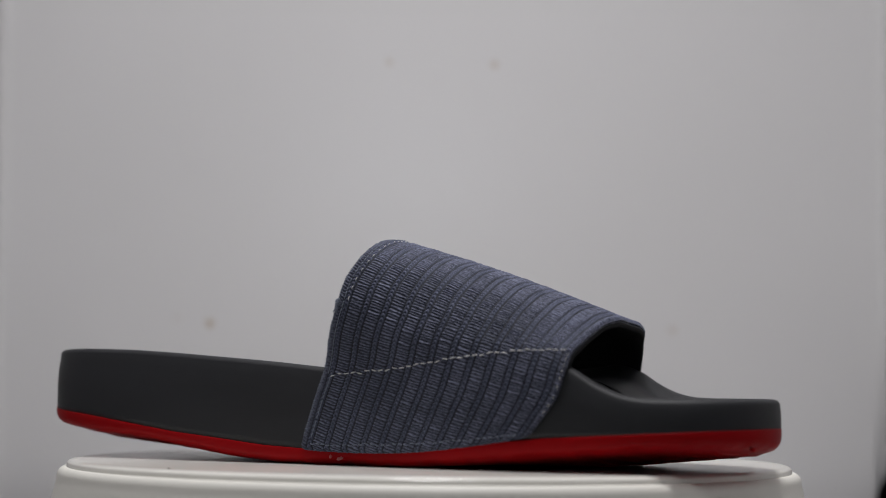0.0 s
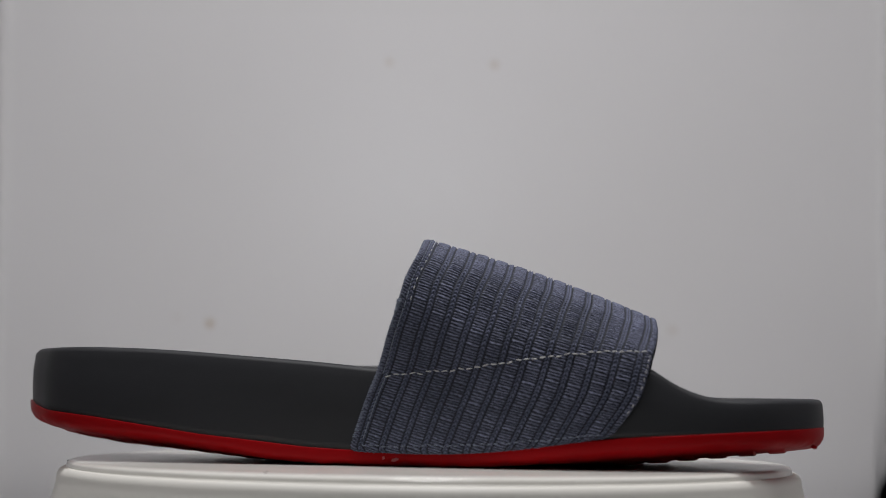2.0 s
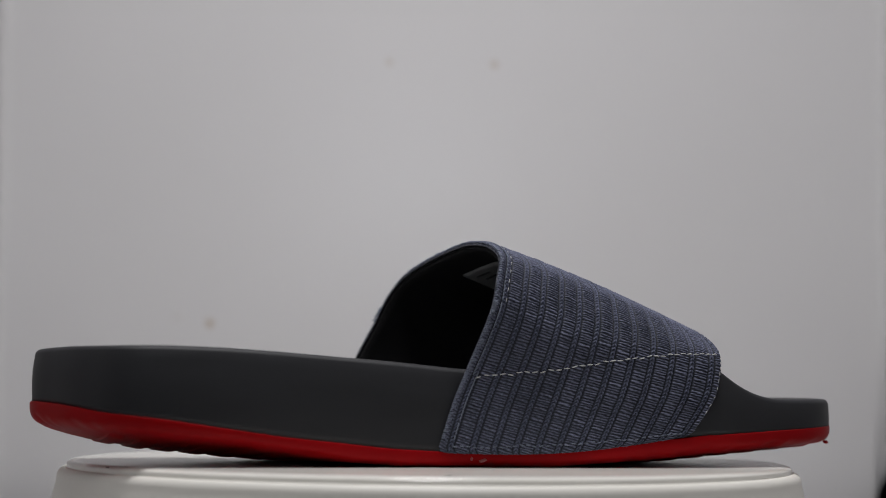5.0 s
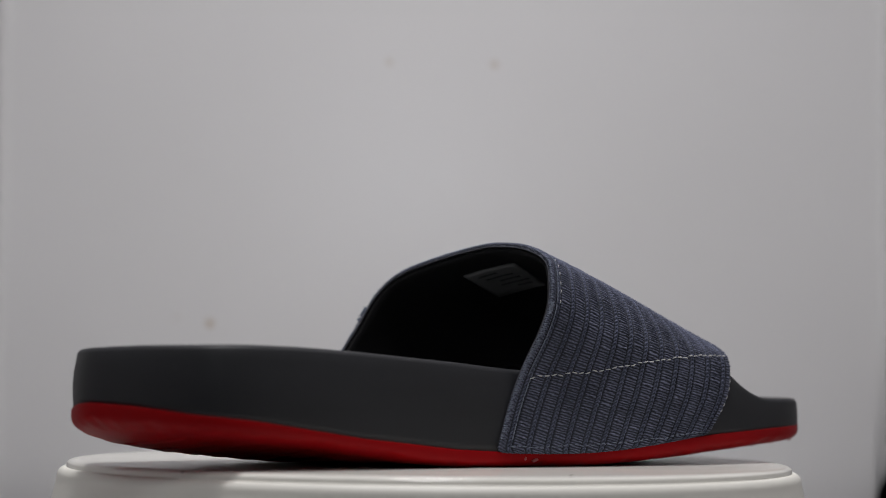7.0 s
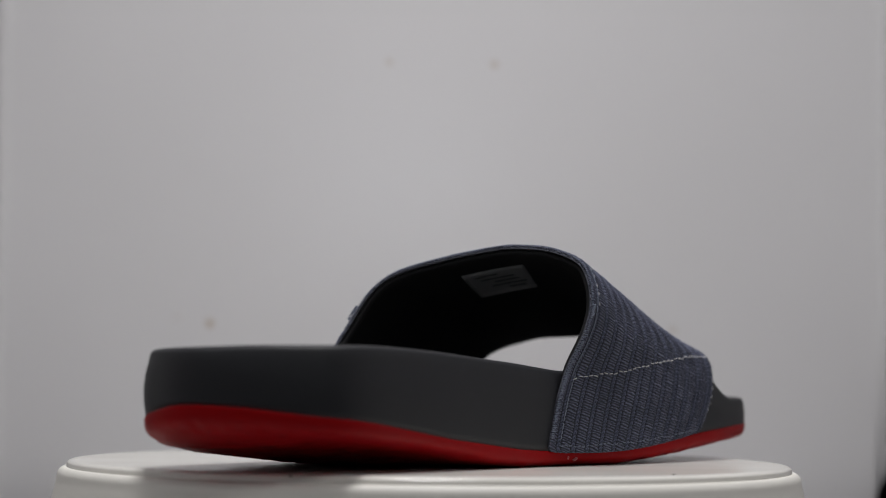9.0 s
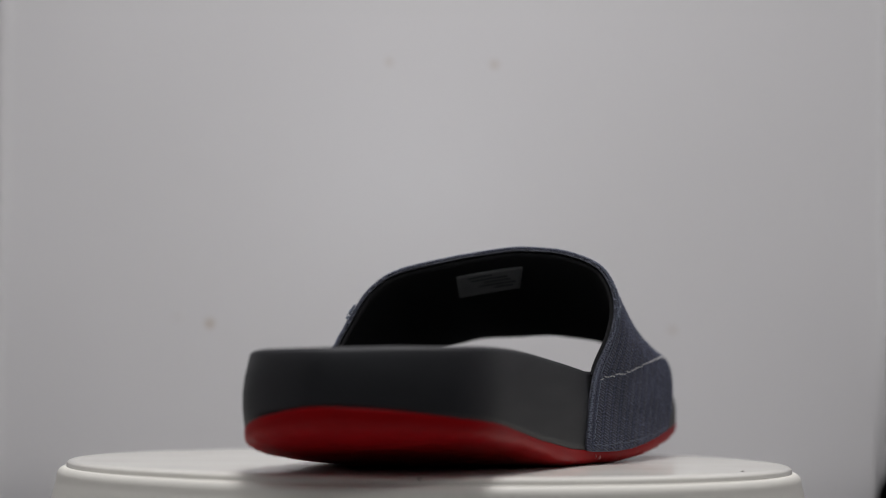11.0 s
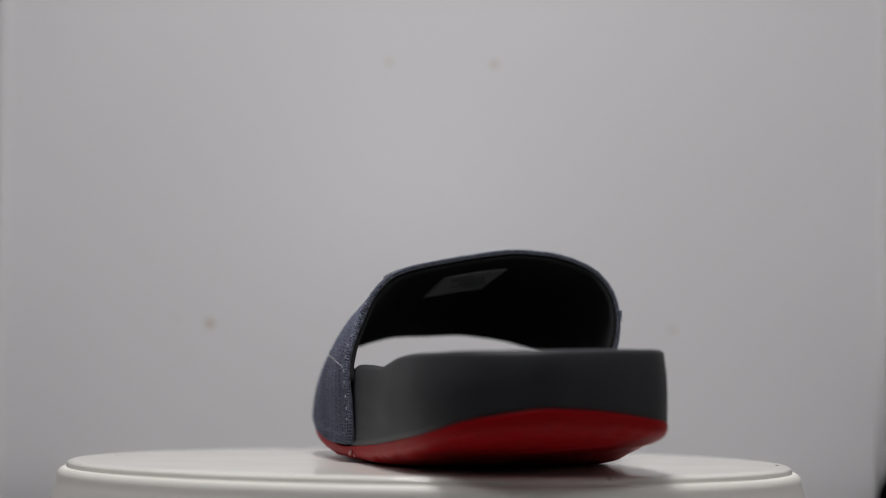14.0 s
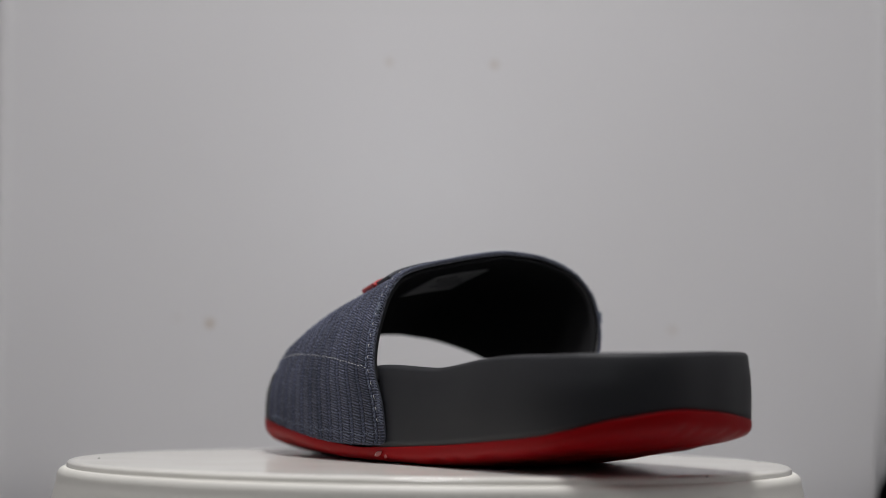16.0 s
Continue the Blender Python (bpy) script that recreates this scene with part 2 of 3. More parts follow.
# ---- sandal: outline and heights (millimetres, toe along +x) ----
OUTLINE = [(132.6, -24.0), (126.0, -6.2), (115.8, 9.8), (97.8, 25.8), (70.0, 36.2), (34.9, 37.4), (-0.3, 32.7), (-29.3, 27.2),
           (-60.2, 22.6), (-90.3, 18.7), (-115.9, 13.0), (-131.1, 1.6), (-136.8, -16.9), (-132.0, -32.0), (-123.6, -47.2),
           (-110.2, -59.7), (-80.2, -61.0), (-40.0, -60.2), (-8.0, -60.0), (18.0, -62.6), (42.0, -65.4), (69.7, -65.2), (97.8, -61.4),
           (117.6, -56.0), (129.6, -43.0)]
BOTTOM = ((-138, 12.9), (-130, 10.4), (-122, 8.3), (-115, 6.6), (-100, 4.2), (-85, 2.8), (-70, 1.4), (-55, 0.4), (-44, 0), (66, 0), (80, 1.2), (92, 2.4), (104, 3.5), (116, 4.7), (134, 6.6))   # along the keel
SEAM = ((-137, 19.6), (-130, 18.8), (-118, 16.5), (-100, 14.6), (-82, 12.0), (-64.5, 9.5), (-46.6, 7.7), (-28.7, 5.8), (-12.7, 5.0), (8, 5.2), (25, 6.0), (43, 7.4), (61, 9.1), (73, 10.3), (87, 11.1), (105, 12.2), (134, 13.8))
RIM = ((-137, 36.9), (-127, 37.2), (-115, 36.9), (-100, 37.0), (-83, 36.6), (-65, 35.6), (-47, 34.3), (-29, 33.0), (-6, 30.9), (30, 30.5), (60, 31.8), (74, 33.6), (80, 32.0), (86, 27.6), (91, 25.2), (95.5, 23.5), (101, 22.5), (108, 22.3), (150, 22.7))


def height(table, x):
    return np.interp(np.asarray(x) * 1000, [a for a, _ in table], [b for _, b in table]) / 1000


FAR_SEAM = ((-137, 19.3), (-136.1, 18.4), (-134.5, 17.3), (-131, 15.9), (-124.6, 13.6), (-116, 11.6), (-106, 10.4), (-88, 8.9), (-63, 7.1), (-45, 6.2), (-29, 5.5), (-12.7, 5.0))


def far_side(y):
    f = np.clip((np.asarray(y) + 0.024) / 0.012, 0, 1)
    return f * f * (3 - 2 * f)


def seam_height(p):
    """Where red and grey meet: round the heel it falls faster on the arch side, and under the ball it rises there."""
    z = height(SEAM, p[:, 0])
    z = z + far_side(p[:, 1]) * np.where(p[:, 0] < -0.0127, height(FAR_SEAM, p[:, 0]) - z, 0)
    ball = np.clip((p[:, 0] + 0.010) / 0.045, 0, 1) * np.clip((0.112 - p[:, 0]) / 0.03, 0, 1) * np.clip((p[:, 1] - 0.004) / 0.024, 0, 1)
    return z + 0.0024 * ball


def sole_height(p):
    """The sole's underside: lowest along a keel, rising in a curve to both edges at heel and ball."""
    x, y = p[:, 0] * 1000, p[:, 1] * 1000
    heel, ball = np.clip((-25 - x) / 50, 0, 1), np.clip((x - 25) / 45, 0, 1)
    near = 0.00115 * heel * np.minimum(0, y - 8) ** 2 + 0.0010 * ball * np.minimum(0, y) ** 2
    far = 0.0050 * heel * np.maximum(0, y - 8) ** 2 + 0.0105 * np.clip(0.45 + (x - 15) / 75, 0.30, 1.05) * (1 - heel) * np.maximum(0, y - 12) ** 2
    return np.minimum(height(BOTTOM, p[:, 0]) + (near + far) / 1000, seam_height(p) - 0.0034)


def rim_height(x, y):
    """The footbed's edge: the step to the toe runs askew, and the arch side dips behind the strap."""
    x, y = np.asarray(x), np.asarray(y)
    s = x + np.where(x > 0.03, 0.17 * (y + 0.062), 0)
    s = np.where((x > 0.03) & (s < 0.03), 0.03, s)
    acc = 0
    for d in (-0.003, -0.0015, 0, 0.0015, 0.003):
        acc = acc + height(RIM, s + d)
    far = 1 / (1 + np.exp(-(y - 0.002) / 0.004))
    heel = np.clip((-0.015 - x) / 0.04, 0, 1) * (y + 0.058)
    return acc / 5 - 0.027 * heel + far * (-0.0016 * np.exp(-((x + 0.058) / 0.022) ** 2) + 0.0005 * np.exp(-((x + 0.018) / 0.014) ** 2))


def outline_points(per=10):
    c, pts = np.array(OUTLINE) / 1000, []
    n = len(c)
    for i in range(n):
        a, b, d, e = c[i - 1], c[i], c[(i + 1) % n], c[(i + 2) % n]
        for u in np.arange(per) / per:
            pts.append(0.5 * (2 * b + (d - a) * u + (2 * a - 5 * b + 4 * d - e) * u * u + (3 * b - a - 3 * d + e) * u**3))
    p = np.array(pts)
    for _ in range(4):
        p = 0.5 * p + 0.25 * (np.roll(p, 1, 0) + np.roll(p, -1, 0))
    t = np.roll(p, -1, 0) - np.roll(p, 1, 0)
    t /= np.linalg.norm(t, axis=1)[:, None]
    return p, np.stack([t[:, 1], -t[:, 0]], 1)


RING, OUT = outline_points()
SPINE = np.stack([np.clip(RING[:, 0], -0.100, 0.090), -0.0205 + 0.06 * np.clip(RING[:, 0], -0.1, 0.09)], 1)


def inset(mm):
    return RING - OUT * (mm / 1000)


def inward(start_mm, f):
    p = inset(start_mm)
    return SPINE + (p - SPINE) * f


def loft(rings):
    """Closed solid from rings (n x 3), first and last closed onto their spine."""
    n = len(rings[0])
    verts = np.concatenate(rings)
    faces = []
    for i in range(len(rings) - 1):
        for k in range(n):
            j = (k + 1) % n
            faces.append((i * n + k, i * n + j, (i + 1) * n + j, (i + 1) * n + k))
    for first, base_i in ((True, 0), (False, (len(rings) - 1) * n)):
        ring = list(range(base_i, base_i + n))
        faces.append(tuple(ring[::-1] if first else ring))
    return verts, faces


def stack(xy, z):
    return np.column_stack([xy, z])


sandal = thing("sandal", "dark grey slide sandal, blue-grey ribbed knit strap, red rubber outsole", "sandal")

# red outsole
rng = np.random.default_rng(4)
jit = rng.normal(0, 1, len(RING))
jit = 0.00034 * (jit + 0.6 * np.roll(jit, 1))
r_out = [stack(inward(11, f), sole_height(inward(11, f))) for f in (0.08, 0.22, 0.36, 0.5, 0.64, 0.77, 0.89, 1.0)]
zt = seam_height(RING)
for o, f, rag in ((8.5, 0.0, 0.0), (5.5, 0.0, 0.2), (3.4, 0.03, 0.6), (2.0, 0.09, 1.0), (1.1, 0.19, 0.8), (0.45, 0.34, 0.4), (0.12, 0.52, 0.1), (0.0, 0.72, 0), (0.0, 0.88, 0), (0.0, 0.96, 0), (0.08, 1.0, 0)):
    p = inset(o)
    low = sole_height(p)
    r_out.append(stack(p, low + (seam_height(RING) - low) * f + rag * np.abs(jit)))
p = inset(4.0)
r_out.append(stack(p, seam_height(p) - 0.0005))
p = inward(4.0, 0.6)
r_out.append(stack(p, seam_height(p) - 0.0005))
p = inward(4.0, 0.08)
r_out.append(stack(p, seam_height(p) - 0.0005))
outsole = part("outsole", loft(r_out), M_RED, sandal, "glossy red rubber outsole curved up at heel and toe")

# cross bars of the tread, following the underside
def tread_bar(x):
    inside = [q for q in inset(7.0) if abs(q[0] - x) < 0.004]
    ys = np.linspace(min(q[1] for q in inside), max(q[1] for q in inside), 18)
    rows = []
    for dx, dz in ((-0.0034, 0.0005), (-0.0026, -0.0004), (0.0022, -0.0006), (0.0034, 0.0005)):
        p = np.column_stack([np.full(18, x + dx), ys])
        ease = np.clip(np.minimum(np.arange(18), np.arange(18)[::-1]) / 3, 0, 1)
        rows.append(np.column_stack([p, np.maximum(sole_height(p) + 0.0005 + (dz - 0.0005) * ease, 0.0001)]))
    faces = [(i * 18 + k, i * 18 + k + 1, ((i + 1) % 4) * 18 + k + 1, ((i + 1) % 4) * 18 + k) for i in range(4) for k in range(17)]
    return part("tread_bar", (np.concatenate(rows), faces + [(0, 18, 36, 54), (71, 53, 35, 17)]), M_RED, outsole, smooth=False)


for k in range(26):
    x = -0.1220 + k * 0.0096
    if x > -0.118 and not -0.046 < x < 0.068:
        tread_bar(x)

# foam midsole and its dished top
r_mid = []
p = inward(6.0, 0.1)
r_mid.append(stack(p, seam_height(p) + 0.0002))
p = inset(4.5)
r_mid.append(stack(p, seam_height(p) + 0.0002))
ztop = rim_height(RING[:, 0], RING[:, 1])
STEEP = np.clip((ztop - zt - 0.006) / 0.012, 0.15, 1)
UNDER = np.clip((RING[:, 0] + np.where(RING[:, 1] > 0, 0.024, 0.011)) / 0.010, 0, 1) * np.where(RING[:, 1] > 0, 1.0, 0.6) * np.clip((np.where(RING[:, 1] > 0, 0.067, 0.070) - RING[:, 0]) / 0.010, 0, 1)
TIP = np.clip((-0.118 - RING[:, 0]) / 0.014, 0, 1)                 # the red edge stands out most round the heel's end
BULGE = 0.9 * np.clip((-0.05 - RING[:, 0]) / 0.03, 0, 1) * np.clip((RING[:, 1] + 0.006) / 0.012, 0, 1)
for f, o in ((0.0, 0.2), (0.1, 0.15), (0.3, 0.12), (0.5, 0.15), (0.75, 0.4), (0.92, 0.85)):
    q = RING - OUT * ((0.15 + (o - 0.15) * STEEP + 0.55 * TIP * (1 - 0.6 * f) + 2.1 * UNDER - BULGE * math.sin(math.pi * f)) / 1000)[:, None]
    r_mid.append(stack(q, zt + (ztop - 0.0026 - zt) * f - 0.0001))
for o, dz in ((1.1, 1.6), (1.4, 0.95), (1.9, 0.45), (2.7, 0.14), (3.9, 0.0), (5.6, 0.1), (7.4, 0.6), (9.0, 1.6), (12.0, 3.2), (15.0, 4.2)):
    q = RING - OUT * ((o - 0.8 * (1 - STEEP) + 0.3 * TIP + 2.3 * UNDER) / 1000)[:, None]
    r_mid.append(stack(q, rim_height(q[:, 0], q[:, 1]) - dz / 1000))
for f in (0.75, 0.5, 0.25, 0.06):
    q = inward(15.0, f)
    r_mid.append(stack(q, rim_height(q[:, 0], q[:, 1]) - 0.0042 - 0.0012 * (1 - f)))
midsole = part("midsole", loft(r_mid), M_FOAM, sandal, "matt charcoal foam midsole with raised dished footbed")

# ---- sandal: strap ----
BACK_EDGE = [(0, -15.0, -60.8, 4.2), (.10, -10.0, -60.6, 20), (.18, -5.6, -61.3, 31), (.26, -1.8, -65, 42), (.32, 1.3, -66, 51), (.37, 3.4, -64, 59.5),
             (.42, 6, -58, 67), (.48, 5.7, -46.5, 71.6), (.54, 4.2, -34.5, 73), (.58, 2.6, -26.6, 72.8), (.66, -2, -7, 69.5),
             (.74, -6.4, 12.5, 64.3), (.78, -10.2, 20.1, 57.6), (.83, -14.5, 25.5, 46.7), (.87, -18.5, 28.7, 38), (.90, -21.8, 30, 30.4),
             (.94, -27, 29.3, 20), (1, -29.5, 28.3, 5.5)]
FRONT_EDGE = [(0, 68.0, -66.4, 9.9), (.10, 76.8, -65.6, 22), (.18, 79.6, -64.4, 31), (.26, 80.6, -61.6, 36.3), (.32, 81.2, -56.4, 39.1), (.37, 81.3, -50.4, 41.4),
              (.42, 81.1, -44, 43.3), (.48, 80.2, -35, 45.5), (.54, 79.3, -25, 46.8), (.58, 78.4, -18, 47.4), (.66, 76.5, -5, 46.8),
              (.74, 74.5, 7.5, 46.2), (.78, 73, 15.5, 44.4), (.83, 69.2, 24.0, 41.3), (.87, 66.5, 30, 37.0), (.90, 64, 34.2, 31),
              (.94, 62.5, 37.1, 22.5), (1, 60.5, 38.2, 12.2)]
BANDS = 12.0


def strap_surface(u, v):
    """Smooth outer face of the strap and its outward normal, at grids of u (sole to sole) and v (back to front)."""
    def place(uu, vv):
        b, f = curve_table(BACK_EDGE, uu), curve_table(FRONT_EDGE, uu)
        a = np.clip(np.minimum(uu, 1 - uu) * 235 / 4.0, 0, 1)           # the four corners are cut round, 4 mm
        pull = 4.0 * (1 - np.sqrt(1 - (1 - a) ** 2)) / 88
        vw = 0.5 + (vv[None, :] - 0.5) * (1 - 2 * pull[:, None])
        p = b[:, None, :] + (f - b)[:, None, :] * vw[:, :, None]
        bulge = 4 * vv * (1 - vv)
        far = np.clip((uu - 0.80) / 0.12, 0, 1)
        near = np.clip((0.33 - uu) / 0.15, 0, 1)
        side = np.exp(-((uu - 0.83) / 0.07) ** 2)
        p[:, :, 2] += 0.0054 * side[:, None] * bulge[None]
        p[:, :, 1] += 0.0024 * far[:, None] * bulge[None] - 0.0014 * near[:, None] * bulge[None]
        crown = np.exp(-((uu - 0.55) / 0.2) ** 2)
        p[:, :, 2] += 0.0016 * crown[:, None] * bulge[None]
        low = np.clip(1 - uu / 0.08, 0, 1)[:, None] + np.clip(1 - (1 - uu) / 0.08, 0, 1)[:, None]
        p[:, :, 2] -= 0.0022 * low * bulge[None]
        return p
    e = 1e-3
    p = place(u, v)
    du = place(np.clip(u + e, 0, 1), v) - place(np.clip(u - e, 0, 1), v)
    dv = place(u, v + e) - place(u, v - e)
    n = np.cross(du, dv)
    n /= np.linalg.norm(n, axis=2)[:, :, None] + 1e-12
    if n[len(u) // 2, len(v) // 2][2] < 0:
        n = -n
    return p, n


def even_u(count):
    """Values of u at even steps of length along the middle of the strap, and that length."""
    u = np.linspace(0, 1, 2001)
    c = 0.5 * (curve_table(BACK_EDGE, u) + curve_table(FRONT_EDGE, u))
    s = np.concatenate([[0], np.cumsum(np.linalg.norm(np.diff(c, axis=0), axis=1))])
    return np.interp(np.linspace(0, s[-1], count), s, u), s[-1]


def shell(u, v, out0, out1, uv_mm=None):
    """Solid sheet over the strap's face: outer offset out0 (grid), inner offset out1 (number), closed at all edges."""
    p, n = strap_surface(u, v)
    nu, nv = len(u), len(v)
    a = (p + n * (np.zeros((nu, nv)) + out0)[:, :, None]).reshape(-1, 3)
    b = (p + n * (np.zeros((nu, nv)) + out1)[:, :, None]).reshape(-1, 3)
    m = nu * nv
    idx = np.arange(m).reshape(nu, nv)
    q = np.stack([idx[:-1, :-1], idx[1:, :-1], idx[1:, 1:], idx[:-1, 1:]], -1).reshape(-1, 4)
    faces = [q, q[:, ::-1] + m]
    for line, flip in ((idx[:, 0], 0), (idx[:, -1], 1), (idx[0, :], 1), (idx[-1, :], 0)):
        s = np.stack([line[:-1], line[:-1] + m, line[1:] + m, line[1:]], -1)
        faces.append(s[:, ::-1] if flip else s)
    return np.concatenate([a, b]), np.concatenate(faces)


NU, NV, PITCH = 1560, 264, 0.92
US, LENGTH = even_u(NU)
VS = np.linspace(0, 1, NV)
arc = np.linspace(0, LENGTH * 1000, NU)[:, None]            # millimetres along the strap
phase = VS[None, :] * BANDS + 0.35
q = phase % 1.0
band = np.floor(phase)
rnd = np.random.default_rng(7)
grid = strap_surface(US, VS)[0]
run = np.concatenate([np.zeros((1, NV)), np.cumsum(np.linalg.norm(np.diff(grid, axis=0), axis=1 + 1), axis=0)]) * 1000
run = run - run[NU // 2][None, :]                          # true length along each band, from the crown
along = run[:, np.clip(((band[0] + 0.15) / BANDS * NV).astype(int), 0, NV - 1)]
wob = 0.4 * np.sin(arc * 0.11 + band * 1.7) + 0.16 * np.sin(arc * 0.47 + band * 2.9) + 0.13 * np.sin(arc * 1.7 + band * 4.1 + 2.5 * q) + 0.08 * np.sin(arc * 3.1 + band * 2.3 - 6 * q)
slant = 1.1 + 1.3 * np.exp(-(arc / 38) ** 2)               # the cords droop towards the sole
cord = along / PITCH + slant * q + wob + 0.37 * band
rung = np.clip(0.5 + 0.5 * np.sin(2 * np.pi * cord) + 0.12 * np.sin(4 * np.pi * cord + 1.0), 0, 1.1)
tone = rnd.uniform(0.50, 1.0, 4096)[(np.floor(cord + 0.25).astype(int) * 7 + band.astype(int) * 131) % 4096]
plait = along / 1.35 + 1.0 * np.abs(q - 0.84) / 0.14 + 0.3 * band + 0.12 * np.sin(arc * 1.3 + band)
braid = 0.5 + 0.5 * np.sin(2 * np.pi * plait)
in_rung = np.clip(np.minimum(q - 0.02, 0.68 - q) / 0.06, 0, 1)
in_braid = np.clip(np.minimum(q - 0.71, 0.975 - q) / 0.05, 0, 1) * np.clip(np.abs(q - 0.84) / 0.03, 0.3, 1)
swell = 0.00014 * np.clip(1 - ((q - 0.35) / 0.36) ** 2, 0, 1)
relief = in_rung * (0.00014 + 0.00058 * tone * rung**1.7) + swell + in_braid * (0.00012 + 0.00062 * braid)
# low relief goes dark: ground weave plus shade painted between the cords
yarn_shade = np.clip(in_rung * (0.10 + 0.95 * rung**2.2) * (0.4 + 0.6 * tone) + in_braid * (0.18 + 0.70 * braid), 0, 1)
relief += 0.00004 * rnd.normal(0, 1, relief.shape)
edge_v = np.minimum(VS, 1 - VS)[None, :] * 88
hem = np.clip((2.3 - VS[None, :] * 88) / 0.4, 0, 1)         # overlocked back hem: close loops across the edge
loop = 0.5 + 0.5 * np.sin(2 * np.pi * (run / 1.0 + 0.22 * edge_v))
relief = relief * (1 - hem) + hem * (0.0001 + 0.00055 * loop)
# hollows between the hem loops get shade by colour as well
yarn_shade = yarn_shade * (1 - hem) + hem * (0.10 + 0.55 * loop)
relief = relief - 0.0008 * np.clip(1 - edge_v / 0.9, 0, 1) ** 2
edge_u = np.minimum(arc, LENGTH * 1000 - arc)
relief = relief - 0.0009 * np.clip(1 - edge_u / 1.2, 0, 1) ** 2


def fine_cloth(u, v, out0, inner, nu=150, nv=24):
    """Finely modelled outer face, closed at the edges onto a plain inner face."""
    p, n = strap_surface(u, v)
    a = (p + n * out0[:, :, None]).reshape(-1, 3)
    iu, iv = np.linspace(0, len(u) - 1, nu).astype(int), np.linspace(0, len(v) - 1, nv).astype(int)
    b = (p + n * inner)[iu][:, iv].reshape(-1, 3)
    idx, jdx = np.arange(len(a)).reshape(len(u), len(v)), np.arange(len(b)).reshape(nu, nv) + len(a)
    quads = lambda g: np.stack([g[:-1, :-1], g[1:, :-1], g[1:, 1:], g[:-1, 1:]], -1).reshape(-1, 4)
    faces = list(quads(idx)) + list(quads(jdx)[:, ::-1])
    for line, low, at, flip in ((idx[:, 0], jdx[:, 0], iu, 0), (idx[:, -1], jdx[:, -1], iu, 1), (idx[0, :], jdx[0, :], iv, 1), (idx[-1, :], jdx[-1, :], iv, 0)):
        for k in range(len(at) - 1):
            ring = [low[k], low[k + 1]] + list(line[at[k]:at[k + 1] + 1][::-1])
            faces.append(ring[::-1] if flip == 0 else ring)
    return np.concatenate([a, b]), faces


verts, faces = fine_cloth(US, VS, relief, -0.0012)
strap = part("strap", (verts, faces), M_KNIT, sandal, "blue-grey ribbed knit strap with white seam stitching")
layer = strap.data.uv_layers.new(name="cloth")
flat = np.empty(len(strap.data.loops), int)
strap.data.loops.foreach_get("vertex_index", flat)
flat = np.minimum(flat, NU * NV - 1)
uvs = np.stack([(flat // NV) * (LENGTH * 1000 / NU), (flat % NV) * (88.0 / NV)], -1).astype(np.float32)
layer.data.foreach_set("uv", uvs.ravel())
rest = np.zeros(len(verts) - NU * NV)
for name, values in (("yarn_shade", yarn_shade), ("plait", np.broadcast_to(np.clip(in_braid * 1.4, 0, 1) * (1 - hem), yarn_shade.shape))):
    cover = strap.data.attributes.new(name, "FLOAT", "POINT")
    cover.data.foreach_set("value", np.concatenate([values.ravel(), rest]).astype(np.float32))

lu = np.linspace(0.165, 0.915, 110)
lv = np.linspace(0.012, 1.004, 30)
lining = part("lining", shell(lu, lv, -0.00125, -0.0027), M_LINING, strap, "black textile lining inside the strap")


def patch(name, u0, u1, v0, v1, out0, out1, mat, parent, label="", nu=14, nv=8, skew=0.0):
    """A thin piece lying on the strap; skew shifts its front edge along u."""
    v = np.linspace(v0, v1, nv)
    verts, faces = shell(np.linspace(u0, u1, nu), v, out0, out1)
    if skew:
        cols = [shell(np.linspace(u0, u1, nu) + skew * (w - v0), np.array([w - 1e-4, w + 1e-4]), out0, out1)[0].reshape(2, nu, 2, 3)[:, :, 0] for w in v]
        verts = np.stack(cols, 2).reshape(-1, 3)
    return part(name, (verts, faces), mat, parent, label)


tag = patch("care_tag", 0.566, 0.668, 0.160, 0.420, -0.0027, -0.0030, M_TAG, lining, "grey printed tag with unreadable rows", skew=0.10)
for k, (a, b) in enumerate(((0.62, 0.657), (0.60, 0.655), (0.598, 0.64), (0.592, 0.652), (0.60, 0.63))):
    patch("print_row", a, b, 0.205 + k * 0.038, 0.217 + k * 0.038, -0.00301, -0.00305, M_TAGINK, tag, "", 8, 2)
emblem = patch("emblem", 0.684, 0.757, 0.08, 0.245, 0.0018, 0.0002, M_EMBLEM, strap, "raised black rubber emblem", 20, 10)
patch("emblem_bar", 0.697, 0.762, 0.25, 0.42, 0.0022, 0.0002, M_EMBLEMRED, emblem, "raised red rubber bar", 20, 10)


# ---- stitches: short bent threads, each on one of two shared meshes ----
def thread_mesh(name, length, radius, mat, lift):
    verts, faces, n, rings = [], [], 6, 6
    for i in range(rings):
        s = i / (rings - 1)
        r = radius * (0.55 + 0.45 * math.sin(math.pi * s))
        for k in range(n):
            a = 2 * math.pi * k / n
            verts.append((length * (s - 0.5), r * math.cos(a), r * math.sin(a) + lift * math.sin(math.pi * s)))
    for i in range(rings - 1):
        for k in range(n):
            j = (k + 1) % n
            faces.append((i * n + k, i * n + j, (i + 1) * n + j, (i + 1) * n + k))
    faces += [tuple(range(n))[::-1], tuple(range((rings - 1) * n, rings * n))]
    me = bpy.data.meshes.new(name)
    me.from_pydata(verts, [], faces)
    me.polygons.foreach_set("use_smooth", [True] * len(me.polygons))
    me.materials.append(mat)
    return me


